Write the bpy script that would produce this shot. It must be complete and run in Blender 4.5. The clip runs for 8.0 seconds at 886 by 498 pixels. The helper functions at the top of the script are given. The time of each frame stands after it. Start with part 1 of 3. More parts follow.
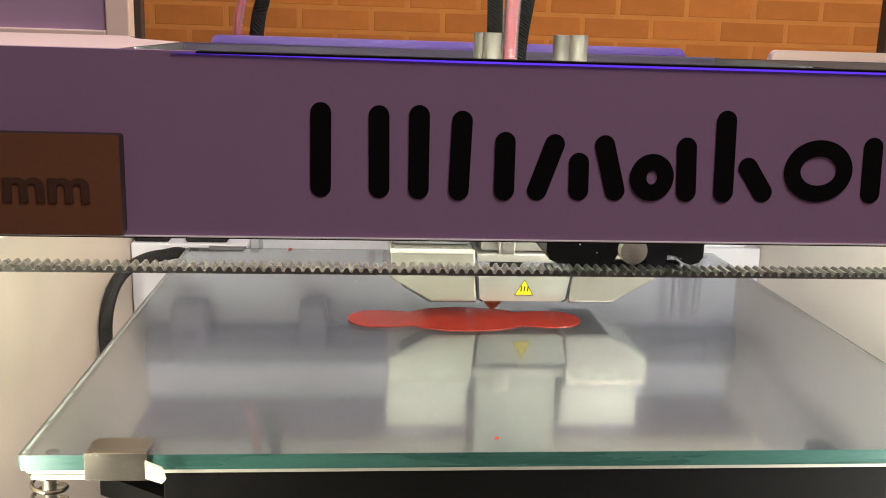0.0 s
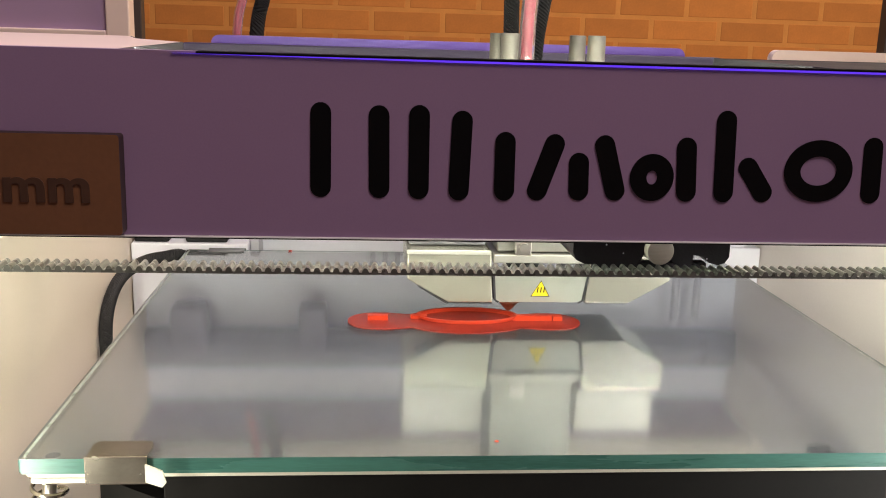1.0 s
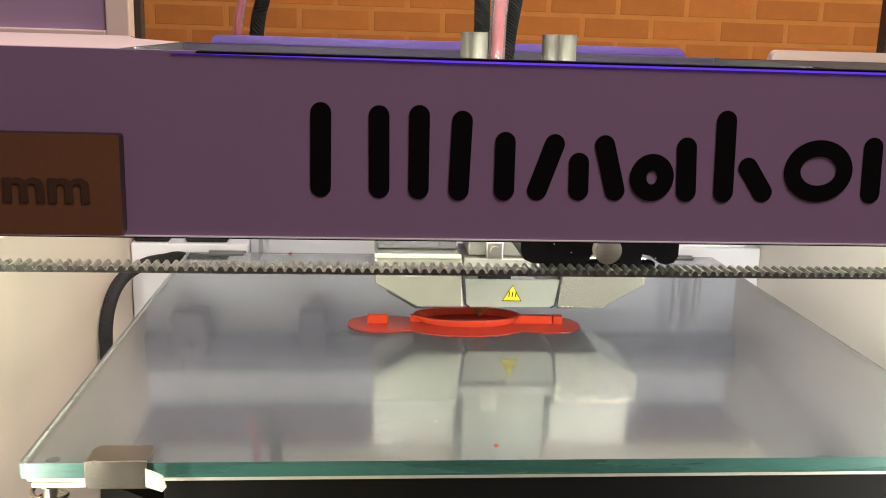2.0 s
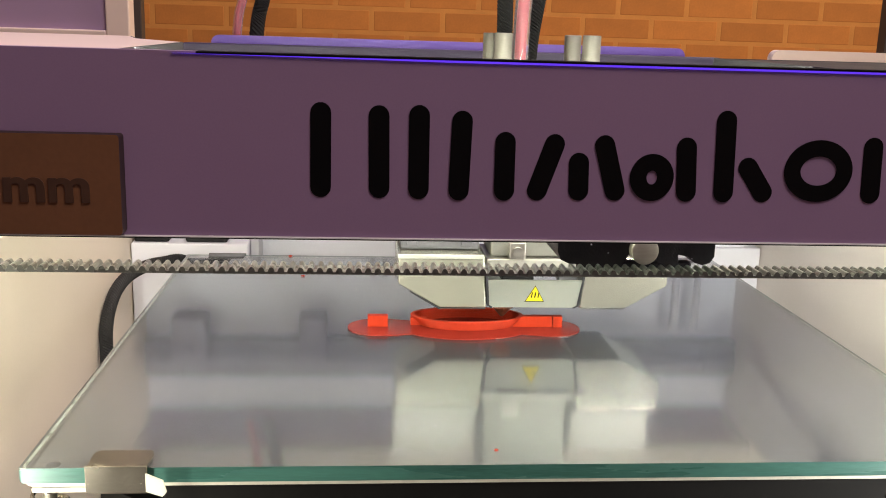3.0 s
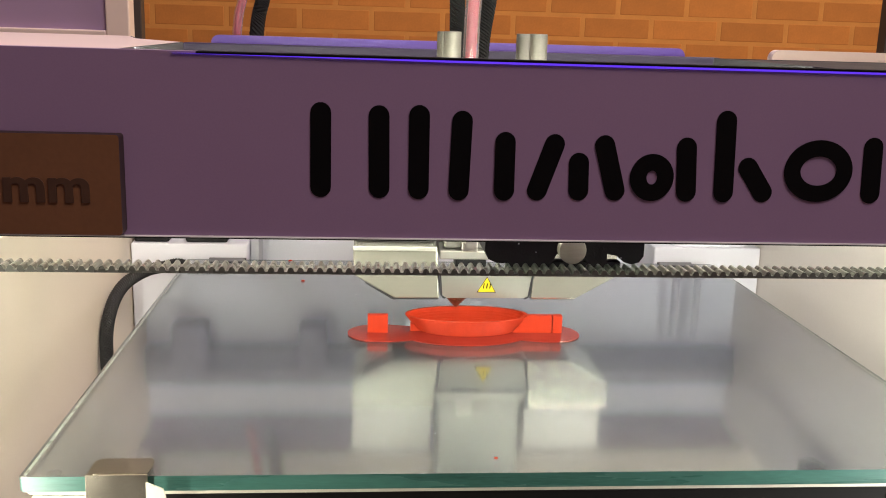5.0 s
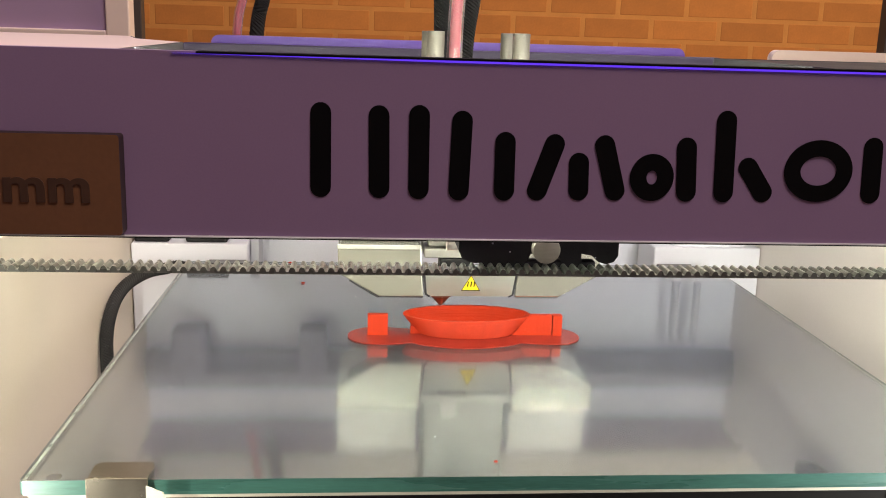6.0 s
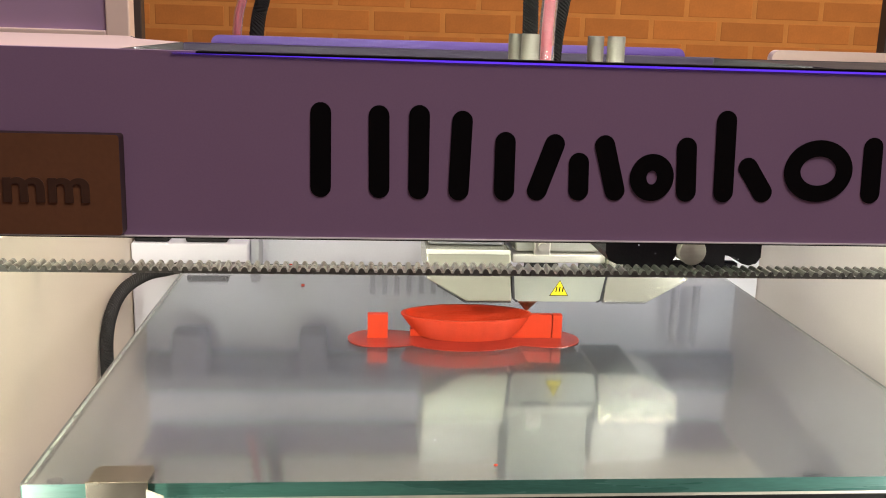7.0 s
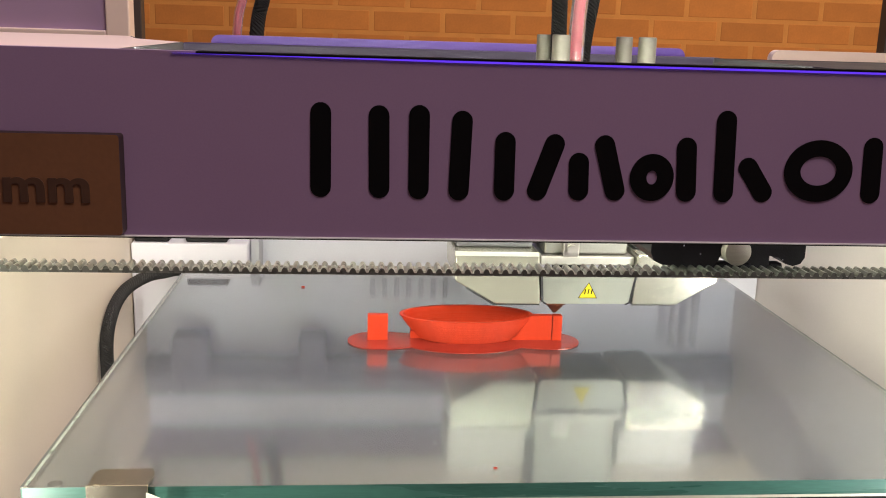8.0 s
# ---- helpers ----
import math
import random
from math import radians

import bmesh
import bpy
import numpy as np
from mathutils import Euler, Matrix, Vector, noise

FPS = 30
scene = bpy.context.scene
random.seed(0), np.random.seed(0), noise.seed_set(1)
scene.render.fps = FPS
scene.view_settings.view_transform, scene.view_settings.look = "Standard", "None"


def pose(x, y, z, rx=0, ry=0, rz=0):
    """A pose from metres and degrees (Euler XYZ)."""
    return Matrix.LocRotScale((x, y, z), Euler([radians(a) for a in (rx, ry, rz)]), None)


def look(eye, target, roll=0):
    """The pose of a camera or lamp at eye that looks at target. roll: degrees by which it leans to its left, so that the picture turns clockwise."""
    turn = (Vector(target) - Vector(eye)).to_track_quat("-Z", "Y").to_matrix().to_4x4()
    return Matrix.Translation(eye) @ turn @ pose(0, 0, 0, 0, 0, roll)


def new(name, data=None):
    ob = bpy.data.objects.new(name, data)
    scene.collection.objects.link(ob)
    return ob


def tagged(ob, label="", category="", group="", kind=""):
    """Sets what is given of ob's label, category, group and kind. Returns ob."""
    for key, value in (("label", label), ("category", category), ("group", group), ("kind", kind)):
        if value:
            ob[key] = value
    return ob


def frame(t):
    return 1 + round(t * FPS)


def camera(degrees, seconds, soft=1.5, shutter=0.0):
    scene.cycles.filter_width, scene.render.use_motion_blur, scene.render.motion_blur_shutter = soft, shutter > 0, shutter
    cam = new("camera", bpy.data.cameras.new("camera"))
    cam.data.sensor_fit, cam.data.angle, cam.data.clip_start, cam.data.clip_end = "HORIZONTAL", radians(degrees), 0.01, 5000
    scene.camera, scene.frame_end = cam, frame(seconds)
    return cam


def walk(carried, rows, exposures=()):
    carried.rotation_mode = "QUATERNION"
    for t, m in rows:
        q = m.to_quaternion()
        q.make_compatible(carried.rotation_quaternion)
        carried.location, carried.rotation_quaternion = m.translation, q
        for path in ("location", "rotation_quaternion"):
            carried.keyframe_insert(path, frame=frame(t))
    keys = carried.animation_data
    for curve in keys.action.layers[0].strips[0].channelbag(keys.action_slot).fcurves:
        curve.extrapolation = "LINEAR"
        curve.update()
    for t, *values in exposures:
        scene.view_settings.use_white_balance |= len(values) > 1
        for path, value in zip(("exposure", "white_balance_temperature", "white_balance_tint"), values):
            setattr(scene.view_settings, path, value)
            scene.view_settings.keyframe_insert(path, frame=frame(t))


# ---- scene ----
# ---------------------------------------------------------------- camera
cam = camera(49.94, 8.0, soft=1.0)
EYE = Vector((-0.0460, -0.3355, 0.1025))
YAW, PITCH = radians(5.03), radians(-12.71)
AIM = EYE + Vector((math.sin(YAW) * math.cos(PITCH), math.cos(YAW) * math.cos(PITCH), math.sin(PITCH)))
STAND = look(EYE, AIM, 1.75)
walk(cam, [(0.0, STAND), (8.0, STAND)])

# ---------------------------------------------------------------- light
world = bpy.data.worlds.new("room_air")
scene.world = world
world.use_nodes = True
world.node_tree.nodes["Background"].inputs[0].default_value = (0.55, 0.45, 0.6, 1)
world.node_tree.nodes["Background"].inputs[1].default_value = 0.05
scene.view_settings.exposure = 0.0


def area_lamp(name, eye, target, sx, sy, watts, colour):
    data = bpy.data.lights.new(name, "AREA")
    data.shape, data.size, data.size_y, data.energy, data.color = "RECTANGLE", sx, sy, watts, colour
    ob = new(name, data)
    ob.matrix_world = look(eye, target)
    return ob


# LED strips of the printer: along the top front edge and up the two front corners
area_lamp("led_strip_top", (0, -0.132, 0.0925), (0, 0.03, 0.015), 0.29, 0.008, 0.31, (0.98, 1.0, 0.77))
area_lamp("led_strip_side", (-0.147, -0.160, 0.002), (0.0, 0.06, 0.002), 0.007, 0.17, 0.27, (0.99, 0.96, 0.81))
area_lamp("led_strip_side", (0.147, -0.160, 0.002), (0.0, 0.06, 0.002), 0.007, 0.17, 0.39, (0.98, 0.97, 0.91))
# room: warm ceiling lamps by the brick wall, a dim unseen fill added for the front panel, a violet tube overhead
area_lamp("ceiling_lamp_warm", (1.2, 0.9, 2.1), (0.9, 3.0, 0.1), 1.8, 0.6, 92, (1.0, 0.80, 0.50))
area_lamp("front_fill", (0.70, -0.72, 1.6), (0, -0.17, 0.05), 0.7, 0.7, 24.5, (1.0, 0.84, 0.82))
area_lamp("violet_tube", (0.1, 0.9, 1.3), (0.0, 0.1, 0.1), 1.2, 0.05, 5, (0.25, 0.12, 1.0))


# ---------------------------------------------------------------- materials
def mat(name, colour, rough=0.5, metal=0.0, vary=0.12, scale=60.0, fine=900.0, bump=0.05, spec=0.5, stretch=(1, 1, 1), coat=0.0, rvar=0.1, per_piece=0.0):
    m = bpy.data.materials.new(name)
    m.use_nodes = True
    nt = m.node_tree
    n, l = nt.nodes, nt.links
    b = n["Principled BSDF"]
    b.inputs["Metallic"].default_value = metal
    b.inputs["Specular IOR Level"].default_value = spec
    b.inputs["Coat Weight"].default_value = coat
    tc, mp = n.new("ShaderNodeTexCoord"), n.new("ShaderNodeMapping")
    mp.inputs["Scale"].default_value = stretch
    l.new(tc.outputs["Object"], mp.inputs[0])
    big, small = n.new("ShaderNodeTexNoise"), n.new("ShaderNodeTexNoise")
    for t, s in ((big, scale), (small, fine)):
        t.inputs["Scale"].default_value = s
        t.inputs["Detail"].default_value = 5
        l.new(mp.outputs[0], t.inputs["Vector"])
    mix = n.new("ShaderNodeMath")
    mix.operation = "MULTIPLY_ADD"
    l.new(small.outputs[0], mix.inputs[0])
    mix.inputs[1].default_value = 0.4
    l.new(big.outputs[0], mix.inputs[2])
    ramp = n.new("ShaderNodeMapRange")
    ramp.inputs["From Min"].default_value, ramp.inputs["From Max"].default_value = 0.4, 1.0
    ramp.inputs["To Min"].default_value, ramp.inputs["To Max"].default_value = 1 - vary, 1 + vary
    l.new(mix.outputs[0], ramp.inputs["Value"])
    last = ramp.outputs[0]
    if per_piece:
        oi, pr, mu = n.new("ShaderNodeObjectInfo"), n.new("ShaderNodeMapRange"), n.new("ShaderNodeMath")
        pr.inputs["To Min"].default_value, pr.inputs["To Max"].default_value = 1 - per_piece, 1 + per_piece
        mu.operation = "MULTIPLY"
        l.new(oi.outputs["Random"], pr.inputs["Value"])
        l.new(pr.outputs[0], mu.inputs[0])
        l.new(last, mu.inputs[1])
        last = mu.outputs[0]
    col = n.new("ShaderNodeVectorMath")
    col.operation = "SCALE"
    col.inputs[0].default_value = colour
    l.new(last, col.inputs["Scale"])
    l.new(col.outputs[0], b.inputs["Base Color"])
    rr = n.new("ShaderNodeMapRange")
    rr.inputs["To Min"].default_value, rr.inputs["To Max"].default_value = max(0.01, rough - rvar), min(1, rough + rvar)
    l.new(big.outputs[0], rr.inputs["Value"])
    l.new(rr.outputs[0], b.inputs["Roughness"])
    if bump:
        bp = n.new("ShaderNodeBump")
        bp.inputs["Strength"].default_value = bump
        bp.inputs["Distance"].default_value = 0.0006
        l.new(small.outputs[0], bp.inputs["Height"])
        l.new(bp.outputs[0], b.inputs["Normal"])
    return m


def see_through(name, colour, rough, alpha_mix=0.0, ior=1.5, rvar=0.03):
    m = mat(name, colour, rough, vary=0.03, bump=0.0, rvar=rvar)
    b = m.node_tree.nodes["Principled BSDF"]
    b.inputs["Transmission Weight"].default_value = 1.0 - alpha_mix
    b.inputs["IOR"].default_value = ior
    return m


# White panel; the room's dim violet light is put into its colour
M_PANEL = mat("violet_tinted_panel", (0.30, 0.195, 0.325), 0.42, vary=0.07, scale=14, fine=2500, bump=0.02)
M_PANEL_EDGE = mat("panel_edge", (0.75, 0.72, 0.74), 0.25, bump=0.0)
M_WHITE = mat("white_panel", (0.80, 0.76, 0.70), 0.5, vary=0.05, scale=9, fine=1500, bump=0.03)
M_WHITE_COOL = mat("white_cover", (0.80, 0.80, 0.87), 0.45, vary=0.04, scale=12, fine=1500, bump=0.03)
# Off-white panels in two tones: the uneven lighting is put into the colour
M_SIDE = {-1: mat("side_panel_toned_down", (0.63, 0.55, 0.455), 0.5, vary=0.05, scale=9, fine=1500, bump=0.03), 1: mat("side_panel_lightened", (0.90, 0.84, 0.79), 0.5, vary=0.05, scale=9, fine=1500, bump=0.03)}
M_GREY = mat("grey_back", (0.76, 0.785, 0.87), 0.5, vary=0.08, scale=12, fine=1200)
M_GREY_DARK = mat("darker_grey", (0.46, 0.47, 0.51), 0.5, vary=0.08, scale=12, fine=1200)
M_RAIL = mat("unlit_back_tone", (0.048, 0.036, 0.080), 0.5, vary=0.12, scale=20, fine=900)
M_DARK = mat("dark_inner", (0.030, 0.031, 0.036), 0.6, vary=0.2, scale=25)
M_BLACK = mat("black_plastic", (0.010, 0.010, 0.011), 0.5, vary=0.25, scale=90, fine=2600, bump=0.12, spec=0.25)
M_MATT = mat("matt_black_paint", (0.006, 0.0055, 0.005), 0.75, vary=0.3, scale=60, bump=0.05, spec=0.1)
M_LOGO = mat("black_vinyl", (0.004, 0.0035, 0.004), 0.6, vary=0.15, scale=70, bump=0.02, spec=0.08)
M_RUBBER = mat("black_rubber", (0.048, 0.050, 0.040), 0.28, vary=0.15, scale=300, fine=3500, bump=0.03, spec=1.0, coat=1.0)
M_RUBBER.node_tree.nodes["Principled BSDF"].inputs["Coat IOR"].default_value = 1.7
M_RUBBER.node_tree.nodes["Principled BSDF"].inputs["Coat Roughness"].default_value = 0.28
M_BRAID = mat("braided_sleeve", (0.008, 0.008, 0.009), 0.7, vary=0.5, scale=700, fine=2500, bump=0.6)
M_STEEL = mat("brushed_steel", (0.62, 0.60, 0.55), 0.32, 1.0, vary=0.08, scale=40, fine=900, stretch=(1, 1, 12), bump=0.05)
M_SPRING = mat("spring_steel", (0.40, 0.37, 0.31), 0.25, 1.0, vary=0.08, scale=80)
M_KNURL = mat("turned_aluminium", (0.27, 0.26, 0.225), 0.5, 0.45, vary=0.1, scale=200, fine=3000, bump=0.25)
M_ROD = mat("ground_rod", (0.44, 0.425, 0.34), 0.42, 0.35, vary=0.10, scale=300, fine=3000, stretch=(1, 1, 9), bump=0.2)
M_DUCT = mat("duct_sheet_metal", (0.58, 0.585, 0.485), 0.22, 0.66, vary=0.05, scale=40, fine=1800, bump=0.008, rvar=0.03)
M_DUCT_BARE = mat("bare_duct_metal", (0.64, 0.64, 0.55), 0.18, 0.76, vary=0.03, scale=40, fine=1800, bump=0.0, rvar=0.01)
M_LIP = mat("bright_folded_edge", (0.62, 0.63, 0.57), 0.3, 0.3, vary=0.04, scale=60, bump=0.0)
M_FRONT = mat("head_front_sheet", (0.53, 0.55, 0.49), 0.34, 0.75, vary=0.08, scale=60, fine=1800, bump=0.04)
M_ALU = mat("cast_aluminium", (0.50, 0.49, 0.45), 0.42, 0.7, vary=0.08, scale=80, fine=1500)
M_BODY = mat("machined_body", (0.30, 0.30, 0.27), 0.4, 0.7, vary=0.12, scale=90, fine=1500)
M_BEDMETAL = mat("bed_aluminium", (0.30, 0.338, 0.395), 0.20, 0.92, vary=0.10, scale=18, fine=700, bump=0.0)
M_BEDEDGE = mat("bed_plate_edge", (0.58, 0.56, 0.47), 0.4, vary=0.08, scale=80)
M_FAN = mat("fan_plastic", (0.13, 0.13, 0.145), 0.45, vary=0.15, scale=90)
M_MOTOR = mat("motor_grey", (0.17, 0.168, 0.215), 0.5, vary=0.2, scale=80)
M_YELLOW = mat("yellow_sticker", (0.75, 0.62, 0.02), 0.4, vary=0.05, bump=0.0)
M_BRASS = mat("stained_brass", (0.22, 0.085, 0.045), 0.4, 0.6, vary=0.3, scale=900)
M_RED = mat("red_filament", (0.47, 0.038, 0.012), 0.48, vary=0.12, scale=200, fine=2500, bump=0.10, spec=0.2)
M_RED_FILM = mat("thin_red_film", (0.27, 0.027, 0.018), 0.16, vary=0.10, scale=150, fine=1800, bump=0.02, rvar=0.04)
M_PINK = mat("pink_filament", (0.80, 0.10, 0.15), 0.35, vary=0.05, bump=0.0)
M_TUBE = see_through("clear_tube", (0.97, 0.90, 0.94), 0.05, 0.16, 1.2)
M_GLASS = see_through("bed_glass", (0.88, 0.91, 0.95), 0.075, 0.045, 2.0, 0.008)
M_GLASS_POLISH = see_through("polished_glass_bevel", (0.80, 0.92, 0.88), 0.16, 0.12, 2.2)
M_GLASS_EDGE = mat("green_glass_edge", (0.034, 0.098, 0.082), 0.28, vary=0.45, scale=70, fine=900, stretch=(0.3, 0.3, 3), bump=0.02)
M_EDGE_PALE = mat("pale_edge_band", (0.20, 0.23, 0.21), 0.30, vary=0.35, scale=120, fine=900, bump=0.05)
M_BROWN = mat("brown_card", (0.175, 0.074, 0.030), 0.6, vary=0.18, scale=40, fine=900, bump=0.05)
M_BROWN_DARK = mat("dark_brown_ink", (0.066, 0.028, 0.013), 0.6, vary=0.15, scale=90)
M_CARD_EDGE = mat("card_edge", (0.022, 0.008, 0.010), 0.6, vary=0.2, scale=90)
M_PURPLE = mat("violet_panel", (0.20, 0.11, 0.55), 0.4, vary=0.06, scale=12)
M_PINKWHITE = mat("pinkish_panel", (0.88, 0.74, 0.65), 0.5, vary=0.05, scale=12)
M_BRICK = mat("orange_brick", (0.50, 0.19, 0.052), 0.85, vary=0.16, scale=14, fine=160, bump=0.2, per_piece=0.10)
M_MORTAR = mat("mortar", (0.57, 0.25, 0.077), 0.9, vary=0.15, scale=10, fine=200, bump=0.3)
M_ROOM = mat("room_wall", (0.55, 0.50, 0.50), 0.8, vary=0.06, scale=2, fine=90)
# Cool tint cancels the warm lamp so the bed mirrors a neutral wall
M_WALL_TOP = mat("cool_tinted_wall", (0.72, 0.77, 0.80), 0.8, vary=0.05, scale=2, fine=90)
M_FLOOR = mat("room_floor", (0.22, 0.19, 0.18), 0.6, vary=0.15, scale=3, fine=120)
M_TABLE = mat("table_top", (0.42, 0.33, 0.25), 0.5, vary=0.15, scale=6, fine=200, stretch=(1, 8, 1))
M_BAND_VIOLET = mat("violet_band_tone", (0.090, 0.045, 0.150), 0.6, vary=0.08, scale=9, fine=300)
M_POST = mat("dark_post", (0.06, 0.05, 0.045), 0.5, vary=0.2, scale=8)


# ---------------------------------------------------------------- mesh helpers
def part(name, bm, material, parent=None, label="", smooth=False, extra=()):
    me = bpy.data.meshes.new(name)
    bmesh.ops.recalc_face_normals(bm, faces=bm.faces)
    bm.to_mesh(me)
    bm.free()
    me.materials.append(material)
    for e in extra:
        me.materials.append(e)
    if smooth:
        me.shade_smooth()
        me.set_sharp_from_angle(angle=radians(38))
    ob = new(name, me)
    if parent is not None:
        ob.parent = parent
    if label:
        ob["label"] = label
    return ob


def thing(name, label, category, group="", kind="", at=(0, 0, 0)):
    ob = new(name)
    ob.empty_display_size = 0.01
    ob.location = at
    return tagged(ob, label, category, group, kind)


def box(bm, x0, x1, y0, y1, z0, z1, bevel=0.0, seg=2):
    m = Matrix.LocRotScale(((x0 + x1) / 2, (y0 + y1) / 2, (z0 + z1) / 2), None, (x1 - x0, y1 - y0, z1 - z0))
    made = bmesh.ops.create_cube(bm, size=1, matrix=m)["verts"]
    if bevel:
        edges = list({e for v in made for e in v.link_edges})
        bmesh.ops.bevel(bm, geom=edges, offset=bevel, segments=seg, profile=0.5, affect="EDGES")
    return bm


def cyl(bm, at, r, h, axis="Z", seg=32, r2=None, bevel=0.0):
    turn = {"Z": Matrix(), "X": Matrix.Rotation(radians(90), 4, "Y"), "Y": Matrix.Rotation(radians(90), 4, "X")}[axis]
    made = bmesh.ops.create_cone(bm, cap_ends=True, segments=seg, radius1=r, radius2=r if r2 is None else r2, depth=h,
                                 matrix=Matrix.Translation(at) @ turn)["verts"]
    if bevel:
        edges = [e for e in {e for v in made for e in v.link_edges} if any(len(f.verts) > 4 for f in e.link_faces)]
        bmesh.ops.bevel(bm, geom=edges, offset=bevel, segments=2, profile=0.5, affect="EDGES")
    return bm


def prism(bm, pts, lo, hi, axis="Y"):
    """A polygon in the plane across the axis, drawn out from lo to hi. Y: pts are x, z; Z: x, y; X: y, z."""
    put = {"Y": lambda a, b, c: (a, c, b), "Z": lambda a, b, c: (a, b, c), "X": lambda a, b, c: (c, a, b)}[axis]
    low = [bm.verts.new(put(a, b, lo)) for a, b in pts]
    top = [bm.verts.new(put(a, b, hi)) for a, b in pts]
    n = len(pts)
    bm.faces.new(low)
    bm.faces.new(top[::-1])
    for i in range(n):
        bm.faces.new((low[i], top[i], top[(i + 1) % n], low[(i + 1) % n]))
    return bm


def rounded(x0, x1, y0, y1, r, corners=(1, 1, 1, 1), seg=6):
    """Outline of a rectangle with rounded corners: lower left, lower right, upper right, upper left."""
    pts = []
    for (cx, cy, a), on in zip(((x0, y0, 180), (x1, y0, 270), (x1, y1, 0), (x0, y1, 90)), corners):
        sx, sy = (1 if cx == x0 else -1), (1 if cy == y0 else -1)
        if not on:
            pts.append((cx, cy))
            continue
        for k in range(seg + 1):
            t = radians(a + 90 * k / seg)
            pts.append((cx + sx * r + r * math.cos(t), cy + sy * r + r * math.sin(t)))
    return pts


def smooth_path(pts, n=12):
    p = [Vector(q) for q in pts]
    p = [2 * p[0] - p[1]] + p + [2 * p[-1] - p[-2]]
    out = []
    for i in range(1, len(p) - 2):
        a, b, c, d = p[i - 1:i + 3]
        for k in range(n):
            t = k / n
            out.append(0.5 * (2 * b + (c - a) * t + (2 * a - 5 * b + 4 * c - d) * t * t + (3 * b - a - 3 * c + d) * t ** 3))
    return out + [p[-2]]


def tube(bm, path, r, seg=12, weave=0.0):
    """A tube along a path; weave: how far every second strand of a braided sleeve stands proud."""
    rings, up = [], Vector((0.13, 0.21, 0.97))
    for i, q in enumerate(path):
        d = (path[min(i + 1, len(path) - 1)] - path[max(i - 1, 0)]).normalized()
        a = d.cross(up)
        if a.length < 0.05:
            a = d.cross(Vector((1, 0, 0)))
        a.normalize()
        b = a.cross(d)
        up = b
        rings.append([bm.verts.new(q + r * (1 + weave * ((i + k) % 2)) * (math.cos(2 * math.pi * k / seg) * a + math.sin(2 * math.pi * k / seg) * b)) for k in range(seg)])
    for u, v in zip(rings, rings[1:]):
        for k in range(seg):
            bm.faces.new((u[k], u[(k + 1) % seg], v[(k + 1) % seg], v[k]))
    bm.faces.new(rings[0][::-1])
    bm.faces.new(rings[-1])
    return bm


def capsule(x0, z0, x1, z1, w, seg=9):
    d = Vector((x1 - x0, z1 - z0))
    a = math.atan2(d.y, d.x)
    pts = []
    for (cx, cz), s in (((x1, z1), a - math.pi / 2), ((x0, z0), a + math.pi / 2)):
        for k in range(seg + 1):
            t = s + math.pi * k / seg
            pts.append((cx + w / 2 * math.cos(t), cz + w / 2 * math.sin(t)))
    return pts


B = bmesh.new

# ---------------------------------------------------------------- room
ZT, ZF = -0.275, -1.02      # table top, room floor
tagged(part("floor", box(B(), -3.0, 3.2, -2.6, 3.2, ZF - 0.1, ZF), M_FLOOR), "dull grey-brown room floor", "floor", kind="structure")
tagged(part("ceiling", box(B(), -3.0, 3.2, -2.6, 3.2, 2.2, 2.3), M_ROOM), "plain off-white room ceiling", "ceiling", kind="structure")
tagged(part("wall_south", box(B(), -3.0, 3.2, -2.7, -2.6, ZF, 2.2), M_ROOM), "plain off-white room wall", "wall", kind="structure")
tagged(part("wall_west", box(B(), -3.1, -3.0, -2.6, 3.2, ZF, 2.2), M_ROOM), "plain off-white room wall", "wall", kind="structure")
tagged(part("wall_east", box(B(), 3.2, 3.3, -2.6, 3.2, ZF, 2.2), M_ROOM), "plain off-white room wall", "wall", kind="structure")
wall_brick = tagged(part("wall_brick", box(B(), -3.0, 3.2, 3.0, 3.2, ZF, 2.2), M_MORTAR), "warm-lit orange brick wall with pale mortar joints", "brick wall", kind="structure")

tagged(part("wall_top", box(B(), -3.0, 3.2, 2.985, 2.999, 0.78, 2.2), M_WALL_TOP), "unseen pale wall above the bricks, tinted cool for the bed's reflection", "wall", kind="structure")
table = thing("table", "wooden table that carries the printer", "table")
part("tabletop", box(B(), -0.9, 0.9, -0.30, 0.6, ZT - 0.03, ZT, 0.003), M_TABLE, table)
for sx in (-0.85, 0.85):
    for sy in (-0.26, 0.55):
        part("leg", box(B(), sx - 0.025, sx + 0.025, sy - 0.025, sy + 0.025, ZF, ZT - 0.03, 0.003), M_TABLE, table)

# Out of view: board added for the violet band mirrored in the bed
unseen_board = thing("unseen_violet_board", "unseen dull violet board on two posts, added for the bed's reflection", "rack")
part("band_board", box(B(), -0.62, 0.62, 0.44, 0.46, 0.205, 0.2460, 0.001), M_BAND_VIOLET, unseen_board)
for x in (-0.60, 0.60):
    part("band_board_post", box(B(), x - 0.012, x + 0.012, 0.4605, 0.4845, ZT, 0.2460, 0.001), M_BAND_VIOLET, unseen_board)

# pinkish-white door frame with a violet field, and dark posts before the bricks
screen = thing("partition_screen", "pinkish-white framed partition with a lilac panel", "partition", at=(0, 1.0, 0))
part("frame_post", box(B(), -0.389, -0.358, 0, 0.03, ZF, 0.9, 0.002), M_PINKWHITE, screen)
part("frame_rail", box(B(), -0.95, -0.389, 0, 0.03, 0.03, 0.0945, 0.002), M_PINKWHITE, screen)
part("lower_panel", box(B(), -0.95, -0.389, 0.008, 0.022, ZF, 0.03), M_PINKWHITE, screen)
